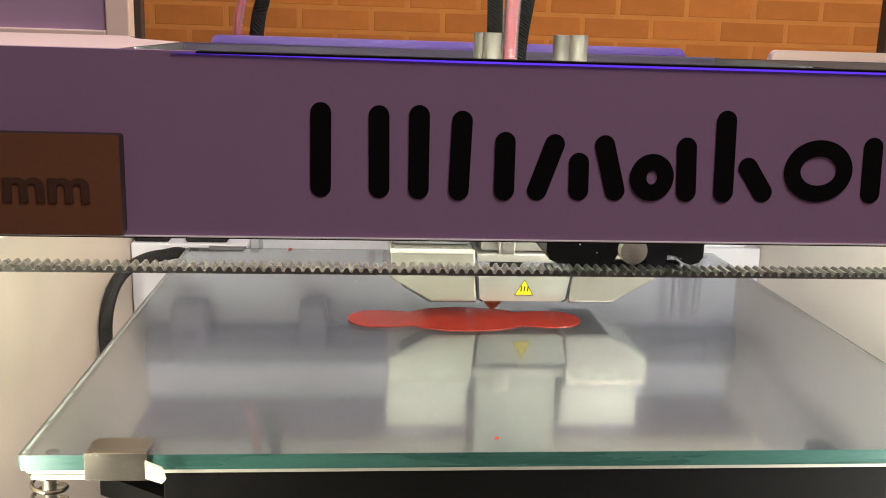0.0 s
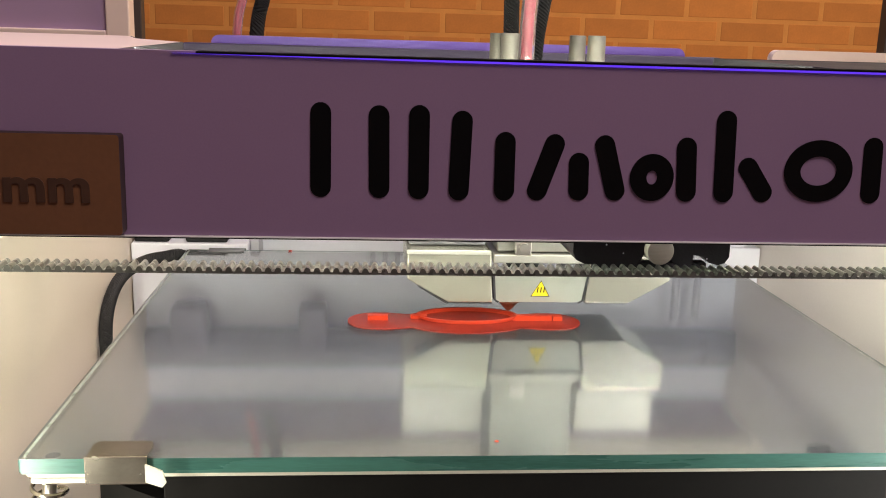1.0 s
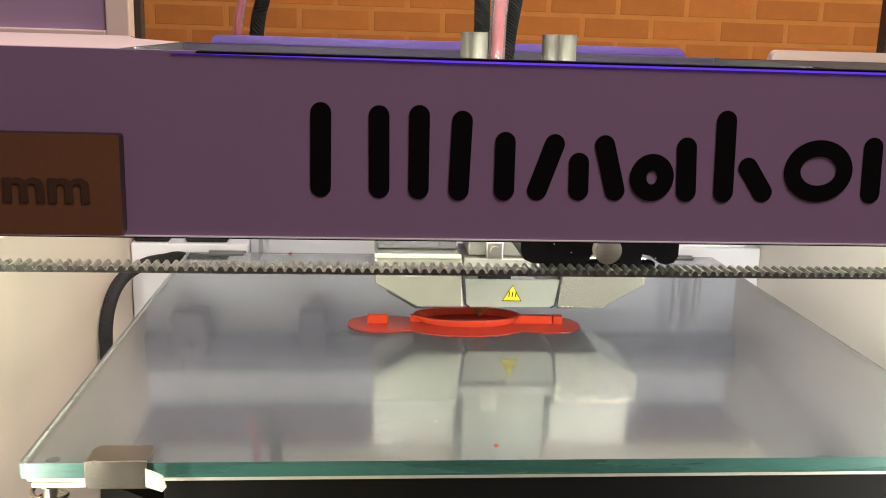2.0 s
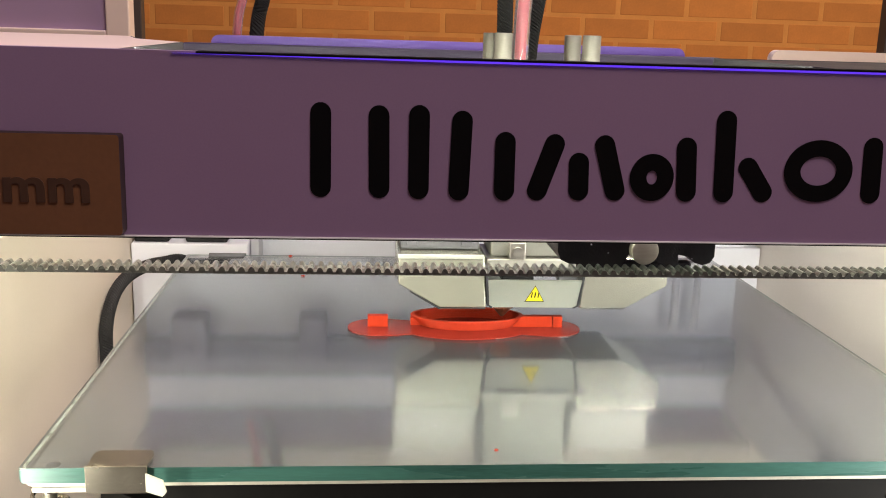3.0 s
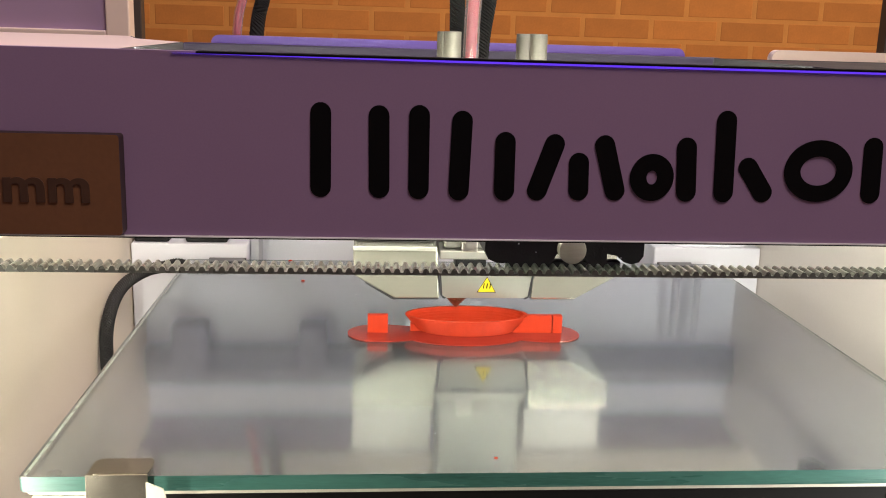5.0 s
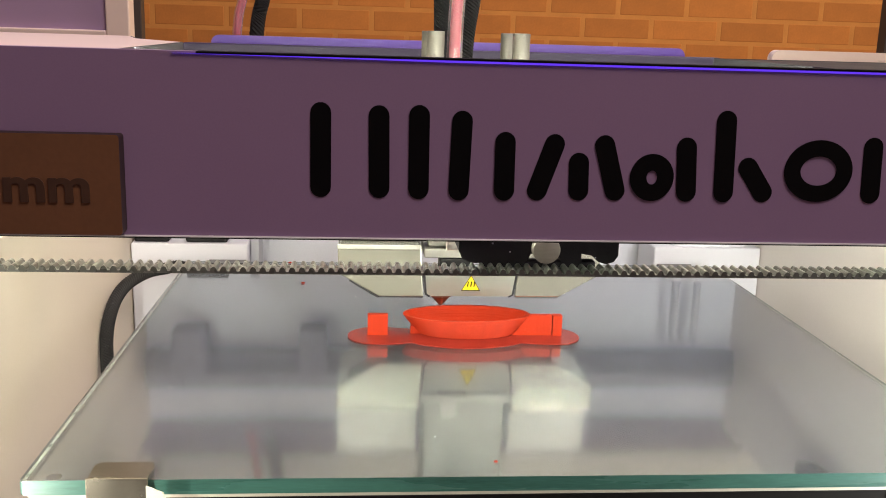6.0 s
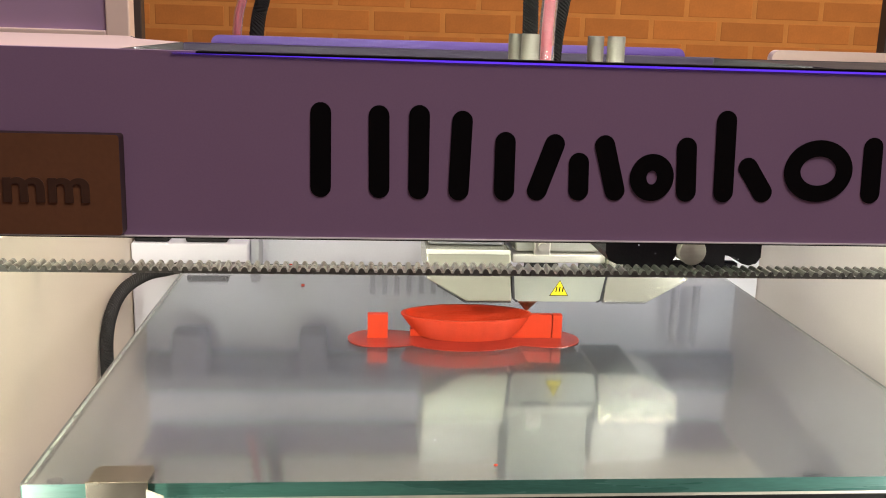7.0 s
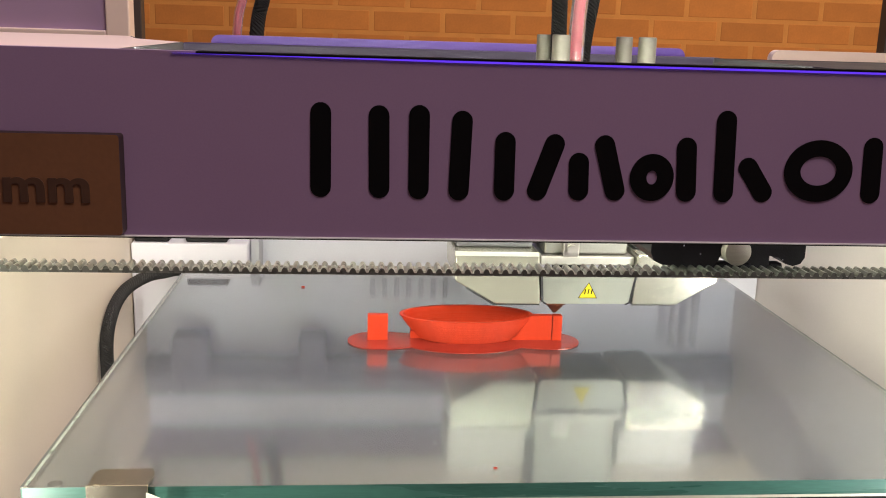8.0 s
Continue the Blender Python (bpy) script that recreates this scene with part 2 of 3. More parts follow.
part("panel", box(B(), -0.95, -0.389, 0.008, 0.022, 0.0945, 0.9), mat("lilac_panel", (0.42, 0.30, 0.46), 0.5, vary=0.05, scale=5), screen)
for x in (-0.462, 0.983):
    tagged(part("dark_post", box(B(), x - 0.009, x + 0.009, 1.5, 1.53, ZF, 2.2, 0.002), M_POST), "dark brown upright post before the brick wall", "post", "posts")

# ---------------------------------------------------------------- printer housing
X1, YF, YB, ZTOP = 0.157, -0.170, 0.150, 0.0985
housing = thing("printer_housing", "white desktop printer housing with violet-tinted panel and open front", "printer", at=(0, 0, 0))
bm = prism(B(), rounded(-X1 - 0.012, X1 + 0.012, 0.067, ZTOP, 0.0015), YF, YF + 0.005)
front_panel = part("front_panel", bm, M_PANEL, housing, "front panel with a black logo, violet room light in its colour")
part("panel_lower_edge", box(B(), -X1 - 0.012, X1 + 0.012, YF - 0.0004, YF + 0.0052, 0.06668, 0.06695, 0.0001), M_PANEL_EDGE, housing, "pale lower edge strip")
# Violet light caught by the acrylic top edge, given as emission
glow = bpy.data.materials.new("violet_edge_glow")
glow.use_nodes = True
gb = glow.node_tree.nodes["Principled BSDF"]
gb.inputs["Base Color"].default_value, gb.inputs["Roughness"].default_value = (0.2, 0.1, 0.8, 1), 0.3
gb.inputs["Emission Color"].default_value, gb.inputs["Emission Strength"].default_value = (0.10, 0.025, 1.0, 1), 0.75
part("edge_glow_line", prism(B(), [(-0.078, ZTOP - 0.00036), (-0.030, ZTOP - 0.00070), (X1, ZTOP - 0.00070), (X1, ZTOP - 0.00036)], YF - 0.00025, YF + 0.004), glow, housing, "top edge line, its caught violet light given as emission")
# Thin black lines along the panel's top and lower edges
part("top_black_line", box(B(), -0.074, X1, YF - 0.0003, YF + 0.0042, ZTOP - 0.00032, ZTOP + 0.00006, 0.0001), M_MATT, housing, "thin black line on the top edge")
part("lower_black_line", box(B(), -X1 - 0.012, X1 + 0.012, YF + 0.0003, YF + 0.0050, 0.06632, 0.06664, 0.0001), M_MATT, housing, "thin black line under the lower edge")
for s in (-1, 1):
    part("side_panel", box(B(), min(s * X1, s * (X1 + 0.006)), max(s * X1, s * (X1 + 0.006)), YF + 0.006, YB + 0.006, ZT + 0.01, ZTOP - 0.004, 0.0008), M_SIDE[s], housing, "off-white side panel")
    part("front_stile", box(B(), min(s * 0.150, s * (X1 + 0.012)), max(s * 0.150, s * (X1 + 0.012)), YF, YF + 0.005, ZT + 0.01, 0.0660, 0.0008), M_PANEL, housing)
    part("corner_cover", box(B(), min(s * 0.1010, s * (X1 - 0.0005)), max(s * 0.1010, s * (X1 - 0.0005)), 0.1215, YB - 0.0005, ZT + 0.016, 0.0003 if s < 0 else 0.0012, 0.0008), M_WHITE_COOL, housing, "white rear corner cover")
    part("foot", cyl(B(), (s * 0.13, -0.13, ZT + 0.005), 0.012, 0.01), M_BLACK, housing)
    part("foot", cyl(B(), (s * 0.13, 0.12, ZT + 0.005), 0.012, 0.01), M_BLACK, housing)
part("back_panel", box(B(), -X1, X1, YB, YB + 0.006, ZT + 0.01, 0.0888), M_GREY, housing, "light grey back panel")
# Dark colour stands for the back wall's unlit upper part
part("back_shade_strip", box(B(), -0.1335, 0.1355, YB - 0.004, YB + 0.006, 0.0890, 0.0950, 0.0006), M_RAIL, housing, "dark strip for the unlit top of the back wall")
# Added strip, hidden from the camera; colours the band mirrored in the bed
part("reflection_tint_strip", box(B(), -X1 + 0.0005, X1 - 0.0005, YB - 0.0060, YB - 0.0042, 0.0880, 0.0906, 0.0003), M_BAND_VIOLET, housing, "added violet strip that tints the bed's reflection")
# Grey colour stands for the white cover's side in shade
part("cover_side_shade", box(B(), -0.1008, -0.0965, 0.1300, YB - 0.0004, ZT + 0.016, 0.0060, 0.0006), M_GREY_DARK, housing, "grey box for the rear cover's shaded side")
for k in range(7):
    part("vent_slat", box(B(), -0.0412 + 0.0064 * k, -0.0386 + 0.0064 * k, YB - 0.0022, YB - 0.0002, 0.0060, 0.0165, 0.0003), M_GREY_DARK, housing, "grey vent slat")
part("base_panel", box(B(), -X1, X1, YF + 0.006, YB, ZT + 0.01, ZT + 0.015), M_WHITE, housing)
part("top_flange", prism(B(), [(-0.25, YF + 0.0055), (-0.0915, YF + 0.0055), (-0.099, -0.048), (-0.1229, 0.0014), (-0.141, 0.070), (-0.25, 0.075)], ZTOP - 0.0009, ZTOP - 0.0004, "Z"), M_PINKWHITE, housing, "pinkish-white top flange")
# Black sheet stands for the shaded interior seen over the front panel
part("flange_shade", prism(B(), [(0.25, YF + 0.0055), (0.050, YF + 0.0055), (0.0567, -0.060), (0.25, -0.03)], ZTOP - 0.0009, ZTOP - 0.0006, "Z"), M_BLACK, housing, "black sheet for the shaded interior beside the flange")
part("top_flange", prism(B(), [(0.25, YF + 0.0055), (0.098, YF + 0.0055), (0.112, -0.110), (0.120, -0.034), (0.25, -0.031)], ZTOP - 0.00055, ZTOP - 0.0003, "Z"), M_PINKWHITE, housing, "pinkish-white top flange")
# Dark strips put shade on the inner sides of the flanges
for line in (((-0.0910, YF + 0.0056), (-0.0985, -0.048), (-0.1224, 0.0014), (-0.1405, 0.070)), ((0.0495, YF + 0.0056), (0.0562, -0.060), (0.150, -0.044))):
    for (a, b), (c, d) in zip(line, line[1:]):
        n = Vector((b - d, c - a)).normalized() * 0.0004
        part("lip_shade", prism(B(), [(a - n.x, b - n.y), (c - n.x, d - n.y), (c + n.x, d + n.y), (a + n.x, b + n.y)], ZTOP - 0.0048, ZTOP - 0.00045, "Z"), M_DARK, housing, "dark strip for the shaded inner side")
part("back_hood", prism(B(), rounded(-0.1217, 0.1204, 0.060, 0.0990, 0.004, (0, 0, 1, 1)), 0.157, 0.163), M_PURPLE, housing, "violet rear hood with rounded corners")
part("side_hood", prism(B(), rounded(0.1600, 0.30, 0.060, 0.0998, 0.004, (0, 0, 0, 1)), 0.140, 0.146), M_PINKWHITE, housing, "pinkish-white raised panel")

led = bpy.data.materials.new("led_die")
led.use_nodes = True
lb = led.node_tree.nodes["Principled BSDF"]
lb.inputs["Base Color"].default_value = (0.9, 0.9, 0.8, 1)
lb.inputs["Emission Color"].default_value, lb.inputs["Emission Strength"].default_value = (0.97, 1.0, 0.85, 1), 60.0
strip = thing("led_strip", "white LED strip under the top edge of the front panel", "light strip")
part("strip_tape", box(B(), -0.148, 0.148, -0.1385, -0.1275, 0.0945, 0.0950), M_WHITE_COOL, strip)
part("strip_bracket", box(B(), -0.148, 0.148, YF + 0.0052, -0.1380, 0.0952, 0.0960), M_DARK, strip)
for k in range(21):
    x = -0.14 + 0.014 * k
    part("led", box(B(), x - 0.0016, x + 0.0016, -0.1375, -0.1345, 0.0935, 0.0944), led, strip)

# the logo: plain black shapes
LOGO = [(-53.2, 88.8, -53.2, 75.9), (-43.2, 88.5, -43.0, 75.9), (-36.2, 88.7, -36.1, 75.8), (-28.7, 87.9, -29.0, 75.7), (-21.0, 84.4, -20.9, 75.8),
        (-12.2, 84.2, -15.0, 75.9), (-7.7, 81.0, -7.5, 76.0), (-3.2, 84.2, -0.9, 76.1), (11.7, 84.1, 12.2, 76.1),
        (18.6, 89.0, 19.1, 76.1), (23.3, 80.7, 26.4, 76.2), (46.4, 84.8, 46.8, 76.3)]
for k, (a, b, c, d) in enumerate(LOGO):
    part("logo_bar", prism(B(), capsule(a / 1000, b / 1000, c / 1000, d / 1000, 0.0036), YF - 0.00010 - 0.00002 * (k % 5), YF + 0.001 + 0.00002 * (k % 5)), M_LOGO, front_panel)

for cx, cz, w, h in ((0.0057, 0.0786, 0.0080, 0.0085), (0.0365, 0.0803, 0.0128, 0.0113)):
    bm, n = B(), 40
    rows = [[bm.verts.new((cx + (w / 2 - q) * math.cos(2 * math.pi * i / n), y, cz + (h / 2 - q) * math.sin(2 * math.pi * i / n))) for i in range(n)] for q, y in ((0, YF - 0.0002), (0.0030, YF - 0.0002), (0.0030, YF + 0.0012), (0, YF + 0.0012))]
    for u, v in zip(rows, rows[1:] + rows[:1]):
        for i in range(n):
            bm.faces.new((u[i], u[(i + 1) % n], v[(i + 1) % n], v[i]))
    part("logo_ring", bm, M_LOGO, front_panel)

# brown card with its unit
bm = prism(B(), rounded(-0.150, -0.0864, 0.0676, 0.0846, 0.0006), YF - 0.0035, YF - 0.0002)
bm.normal_update()
for f in bm.faces:
    f.material_index = 1 if abs(f.normal.y) < 0.3 else 0
card = tagged(part("label_card", bm, M_BROWN, extra=(M_CARD_EDGE,)), "brown printed card fixed to the violet-tinted front panel", "label")
font = bpy.data.curves.new("unit", "FONT")
font.body, font.size, font.extrude = "mm", 0.0083, 0.0001
font.align_x, font.offset = "LEFT", 0.00022
txt = new("unit_text", font)
bpy.context.view_layer.update()
mesh = bpy.data.meshes.new_from_object(txt.evaluated_get(bpy.context.evaluated_depsgraph_get()))
bpy.data.objects.remove(txt)
xs = [v.co.x for v in mesh.vertices]
ys = [v.co.y for v in mesh.vertices]
mesh.transform(Matrix.Translation((-0.1055, YF - 0.0036, 0.0731)) @ Matrix.Rotation(radians(90), 4, "X")
               @ Matrix.Diagonal((0.0140 / (max(xs) - min(xs)), 0.0042 / (max(ys) - min(ys)), 1, 1)) @ Matrix.Translation((-min(xs), -min(ys), 0)))
mesh.materials.append(M_BROWN_DARK)
txt = new("unit_letters", mesh)
txt.parent = card

# black drive parts on the rear covers, seen under the panel
for x0, x1, s in ((-0.1555, -0.139, "black motor bracket on the white rear cover"), (-0.131, -0.111, "black pulley guard on the white rear cover")):
    tagged(part("drive_bracket", box(B(), x0, x1, 0.124, 0.146, 0.0003, 0.0044, 0.001), M_BLACK), s, "bracket")
tagged(part("end_plate", prism(B(), rounded(0.1105, 0.150, 0.1235, 0.148, 0.004), 0.0012, 0.0040, "Z"), M_WHITE_COOL), "pale rounded end plate on the rear cover", "plate")

for x0, x1 in ((-0.1400, -0.1225), (-0.0770, -0.0630)):
    m = thing("stepper_motor", "dark stepper motor high on the rear wall", "motor", "rear motors")
    part("motor_body", box(B(), x0, x1, 0.1235, 0.1395, 0.031, 0.055, 0.002), M_MOTOR, m)
    part("motor_shaft", cyl(B(), ((x0 + x1) / 2, 0.1215, 0.048), 0.0025, 0.004, "Y", 16), M_MOTOR, m)
for x in (0.1185, 0.1300):
    g = thing("guide_rod", "grey steel guide rod standing on the rear cover", "rod", "guide rods")
    part("rod_shaft", cyl(B(), (x, 0.135, 0.0215), 0.0020, 0.0350, seg=24), M_GREY_DARK, g, smooth=True)
    part("collar", cyl(B(), (x, 0.135, 0.0054), 0.0036, 0.0028, seg=24, bevel=0.0003), M_MOTOR, g, smooth=True)
beam = thing("rear_axis", "rear axis with a rod, pulleys and an added dark violet-grey bar", "axis")
# Added bar, unseen itself: darkens the mid wall in the bed's reflection
part("dark_wall_bar", box(B(), -0.1565, 0.1565, 0.140, 0.1495, 0.0480, 0.0680, 0.001), M_MOTOR, beam)
part("rear_rod", cyl(B(), (0, 0.134, 0.0580), 0.004, 0.306, "X", 24), M_MOTOR, beam, smooth=True)
for x in (-0.140, 0.140):
    part("pulley", cyl(B(), (x, 0.134, 0.0580), 0.007, 0.009, "X", 24), M_MOTOR, beam, smooth=True)

# diodes of the strip behind the front panel
M_DIODE = mat("lit_diode", (0.8, 0.8, 0.7), 0.4, vary=0.0, bump=0.0)
lit = next(n for n in M_DIODE.node_tree.nodes if n.type == "BSDF_PRINCIPLED")
lit.inputs["Emission Color"].default_value = (0.97, 1.0, 0.83, 1)
lit.inputs["Emission Strength"].default_value = 500.0
TILT = Matrix.Translation((0, -0.1325, 0.0945)) @ Matrix.Rotation(radians(64.5), 4, "X")
ribbon = box(B(), -0.1565, 0.1565, -0.0024, 0.0024, 0.0004, 0.0010)
bmesh.ops.transform(ribbon, matrix=TILT, verts=ribbon.verts)
strip = part("led_ribbon", ribbon, M_WHITE, housing, "white ribbon with small lit diodes")
for k in range(18):
    x = -0.1417 + 0.01667 * k
    dio = box(B(), x - 0.0015, x + 0.0015, -0.0015, 0.0015, -0.0008, 0.0004)
    bmesh.ops.transform(dio, matrix=TILT, verts=dio.verts)
    part("diode", dio, M_DIODE, strip, "lit white diode")

# bed cable
path = smooth_path([(-0.100, 0.090, -0.0150), (-0.118, 0.110, -0.0105), (-0.1312, 0.1175, -0.0038), (-0.1393, 0.112, -0.0033), (-0.1455, 0.105, -0.0034), (-0.1505, 0.090, -0.0045), (-0.1530, 0.078, -0.0080), (-0.1538, 0.068, -0.0139), (-0.1538, 0.062, -0.0209), (-0.1535, 0.060, -0.0300), (-0.1530, 0.060, -0.045), (-0.150, 0.065, -0.09), (-0.145, 0.08, -0.15), (-0.14, 0.09, -0.235)], 18)
bed_cable = tagged(part("bed_cable", tube(B(), path, 0.0026, 16, 0.12), M_BRAID), "black braided cable looping down beside the bed", "cable")

# ---------------------------------------------------------------- bed
W2, D2 = 0.1285, 0.1145
bed = thing("print_bed", "frosted glass print bed on a sprung aluminium plate", "print bed")
bm = prism(B(), rounded(-W2, W2, -D2, D2, 0.0007), -0.004, 0.0, "Z")
side = [e for e in bm.edges if abs(e.verts[0].co.z - e.verts[1].co.z) < 1e-6]
bmesh.ops.bevel(bm, geom=side, offset=0.0006, segments=14, profile=0.5, affect="EDGES")
bm.normal_update()
for f in bm.faces:
    f.material_index = 1 if abs(f.normal.z) < 0.3 else (2 if abs(f.normal.z) < 0.98 and f.calc_center_median().z > -0.001 else 0)
glass = part("glass_plate", bm, M_GLASS, bed, "glass sheet with a green edge", extra=(M_GLASS_EDGE, M_GLASS_POLISH))
# Pale strip paints the bright band that the left glass edge refracts
part("edge_band", box(B(), -W2 + 0.0008, -W2 + 0.0016, -D2 + 0.001, D2 - 0.001, 0.00002, 0.00006), M_EDGE_PALE, bed, "pale strip for the bright band at the glass edge")
bm = prism(B(), rounded(-W2 + 0.0003, W2 - 0.0003, -D2 + 0.0015, D2 - 0.001, 0.003), -0.0056, -0.0042, "Z")
bm.normal_update()
for f in bm.faces:
    f.material_index = 1 if abs(f.normal.z) < 0.3 else 0
part("heated_plate", bm, M_BEDMETAL, bed, "bare aluminium heated plate with a pale edge", extra=(M_BEDEDGE,))
part("support_plate", box(B(), -0.0945, 0.0945, -0.1125, 0.112, -0.0220, -0.0058, 0.0004), M_MATT, bed, "black bed support")
part("support_wing", prism(B(), [(-0.0940, -0.1120), (-0.1140, -0.098), (-0.1140, 0.100), (-0.0940, 0.111)], -0.0190, -0.0130, "Z"), M_MATT, bed)
part("support_wing", prism(B(), [(0.0940, -0.1120), (0.1140, -0.098), (0.1140, 0.100), (0.0940, 0.111)], -0.0190, -0.0130, "Z"), M_MATT, bed)
for x, y in ((-0.1214, -0.1085), (0.1214, -0.1085)):
    q = 1 if x > 0 else -1
    part("corner_bracket", box(B(), min(q * 0.1125, q * 0.1262), max(q * 0.1125, q * 0.1262), -D2 + 0.0012, -D2 + 0.016, -0.0072, -0.0058, 0.0004), M_BEDEDGE, bed, "pale corner bracket")
    part("plate_screw_head", cyl(B(), (x, y - 0.002, -0.0041), 0.0018, 0.0003, bevel=0.0001), M_FAN, bed)
    sp = part("spring", tube(B(), [Vector((x - 0.004 + 0.0042 * math.cos(t), y + 0.006 + 0.0042 * math.sin(t), -0.0072 - 0.0150 * t / (8 * math.pi))) for t in np.linspace(0, 8 * math.pi, 90)], 0.0006, 8), M_SPRING, bed, "steel levelling spring", smooth=True)
    part("levelling_screw", cyl(B(), (x - 0.004, y + 0.006, -0.0170), 0.0018, 0.0215, seg=20), M_STEEL, bed)
    part("support_arm", box(B(), min(x - 0.010, 0.09 * (1 if x > 0 else -1)), max(x + 0.006, 0.09 * (1 if x > 0 else -1)), y - 0.001, y + 0.013, -0.0262, -0.0230, 0.001), M_BLACK, bed)


def bed_clip(x0, x1, y, s, m):
    """A bent sheet clip round the edge of the glass; s: -1 at the front, 1 at the back."""
    clip = part("bed_clip", box(B(), x0, x1, min(y, y + s * 0.0008), max(y, y + s * 0.0008), -0.0059, 0.0010, 0.0002), m, bed, "bent steel clip")
    bm = prism(B(), [(x0 + 0.0005, y), (x1 - 0.0002, y), (x1 + 0.0004, y - s * 0.0055), (x1 - 0.0006, y - s * 0.0085), (x0 + 0.0015, y - s * 0.0085), (x0 + 0.0004, y - s * 0.0065)], 0.0003, 0.0010, "Z")
    part("clip_tongue", bm, m, clip)
    part("clip_lower_leg", box(B(), x0, x1, min(y, y - s * 0.010), max(y, y - s * 0.010), -0.0067, -0.0059, 0.0002), m, clip)
    if s < 0:
        bm = prism(B(), [(x1 + 0.0001, 0.0002), (x1 + 0.0042, -0.0016), (x1 + 0.0050, -0.0046), (x1 + 0.0040, -0.0058), (x1 + 0.0001, -0.0044)], y - 0.0036, y - 0.0030)
        part("clip_wing", bm, M_BEDEDGE, clip, "flared bright wing")


bed_clip(-0.1125, -0.0975, -D2 - 0.0005, -1, M_SPRING)
bed_clip(0.0975, 0.1125, -D2 - 0.0005, -1, M_SPRING)
for x0, x1 in ((-0.1185, -0.1010), (0.1010, 0.1185)):
    rear = part("rear_clip", box(B(), x0, x1, D2 + 0.0005, D2 + 0.0013, -0.0066, 0.0006, 0.0002), M_FAN, bed, "dark rear clip")
    part("clip_tongue", prism(B(), rounded(x0 + 0.0005, x1 - 0.0005, D2 - 0.0055, D2 + 0.0005, 0.0015), 0.0001, 0.0005, "Z"), M_FAN, rear)

# ---------------------------------------------------------------- red print
BASE_H, STEP, LAYERS = 0.0004, 0.0003, 30
printed = thing("printed_part", "red plastic oval dish with two eared ends growing on the glass", "3d print")


def base_outline():
    pts = []
    for k in range(128):
        t = 2 * math.pi * k / 128
        d = Vector((math.cos(t), math.sin(t)))
        r = 0.0
        for q in range(0, 600):
            s = 0.008 + q * 0.0001
            p = d * s
            mid = (p.x / 0.0240) ** 2 + (p.y / 0.0148) ** 2 < 1
            ear = abs(p.y) < 0.0102 and abs(p.x) < 0.0330 or (abs(p.x) - 0.0330) ** 2 + (p.y) ** 2 < 0.0102 ** 2
            if mid or (ear and abs(p.y) < 0.0068 + 0.0045 * min(1, max(0, (abs(p.x) - 0.024) / 0.005))):
                r = s
        pts.append((-0.0076 + d.x * r, d.y * r))
    return pts


part("base_layer", prism(B(), base_outline(), 0.00005, BASE_H, "Z"), M_RED_FILM, printed, "thin glossy red base with rounded ears")


def layer_mesh(k):
    f = k / (LAYERS - 1)
    f = f ** 0.8
    jit = random.uniform(-0.00009, 0.00009)
    ax, ay = 0.0178 + 0.0072 * f + jit, 0.0090 + 0.0030 * f + jit
    cx, cy = -0.0062 - 0.0003 * f, 0.0045
    bm, n = B(), 72
    rows = []
    for a, b, z in ((ax, ay, 0), (ax + 0.00006, ay + 0.00006, STEP * 0.5), (ax, ay, STEP * 0.98), (ax - 0.0013, ay - 0.0013, STEP * 0.98), (ax - 0.0013, ay - 0.0013, 0)):
        rows.append([bm.verts.new((cx + a * math.cos(2 * math.pi * i / n), cy + b * math.sin(2 * math.pi * i / n), z)) for i in range(n)])
    for u, v in zip(rows, rows[1:] + rows[:1]):
        for i in range(n):
            bm.faces.new((u[i], u[(i + 1) % n], v[(i + 1) % n], v[i]))
    lo, h = STEP * 0.03, STEP * 0.95
    foot, top = lo + (1.5 * STEP if k else 0), h + 1.5 * STEP      # the posts run ahead of the bowl
    box(bm, -0.0434, -0.0360, 0.0000, 0.0030, foot, top)
    box(bm, 0.0256, 0.0290, 0.0000, 0.0032, foot, top)
    box(bm, 0.0106 + 0.0066 * f, 0.0252, 0.0004, 0.0030, foot, top)
    if k < 9:
        box(bm, -0.0275, -0.0215, 0.0020, 0.0045, lo, h)
    return bm


layers = []
for k in range(LAYERS):
    layers.append(part("layer", layer_mesh(k), M_RED, printed))

# stray red crumbs and dust on the glass
for x, y, r, m in ((-0.0798, 0.1120, 0.0009, M_RED), (-0.0715, 0.0745, 0.0008, M_RED), (-0.0102, -0.1062, 0.0005, M_RED), (-0.1046, -0.0514, 0.00026, M_WHITE_COOL), (-0.1157, -0.0608, 0.00018, M_WHITE_COOL), (-0.1105, 0.0330, 0.0003, M_WHITE_COOL), (-0.1085, 0.0315, 0.0002, M_WHITE_COOL), (-0.0480, 0.0530, 0.0003, M_WHITE_COOL), (-0.0250, -0.0900, 0.0002, M_WHITE_COOL)):
    bm = B()
    bmesh.ops.create_icosphere(bm, subdivisions=1, radius=r, matrix=Matrix.Diagonal((1.3, 1, 0.5, 1)))
    part("crumb", bm, m, bed, "tiny crumb").location = (x, y, r * 0.4)

# ---------------------------------------------------------------- print head (origin at the nozzle's tip)
head = thing("tool_carriage", "silver print head with sheet-metal fan ducts and warning sticker", "3d printer", at=(0, 0, 0.0012))
YP = -0.0072
part("nozzle", cyl(cyl(B(), (0, 0, 0.0050), 0.0042, 0.0026, seg=6), (0, 0, 0.0019), 0.0006, 0.0038, r2=0.0040, seg=24), M_BRASS, head, "filament-stained brass nozzle")
part("heater_block", box(B(), -0.005, 0.010, -0.005, 0.009, 0.0062, 0.0130, 0.0005), M_FRONT, head)
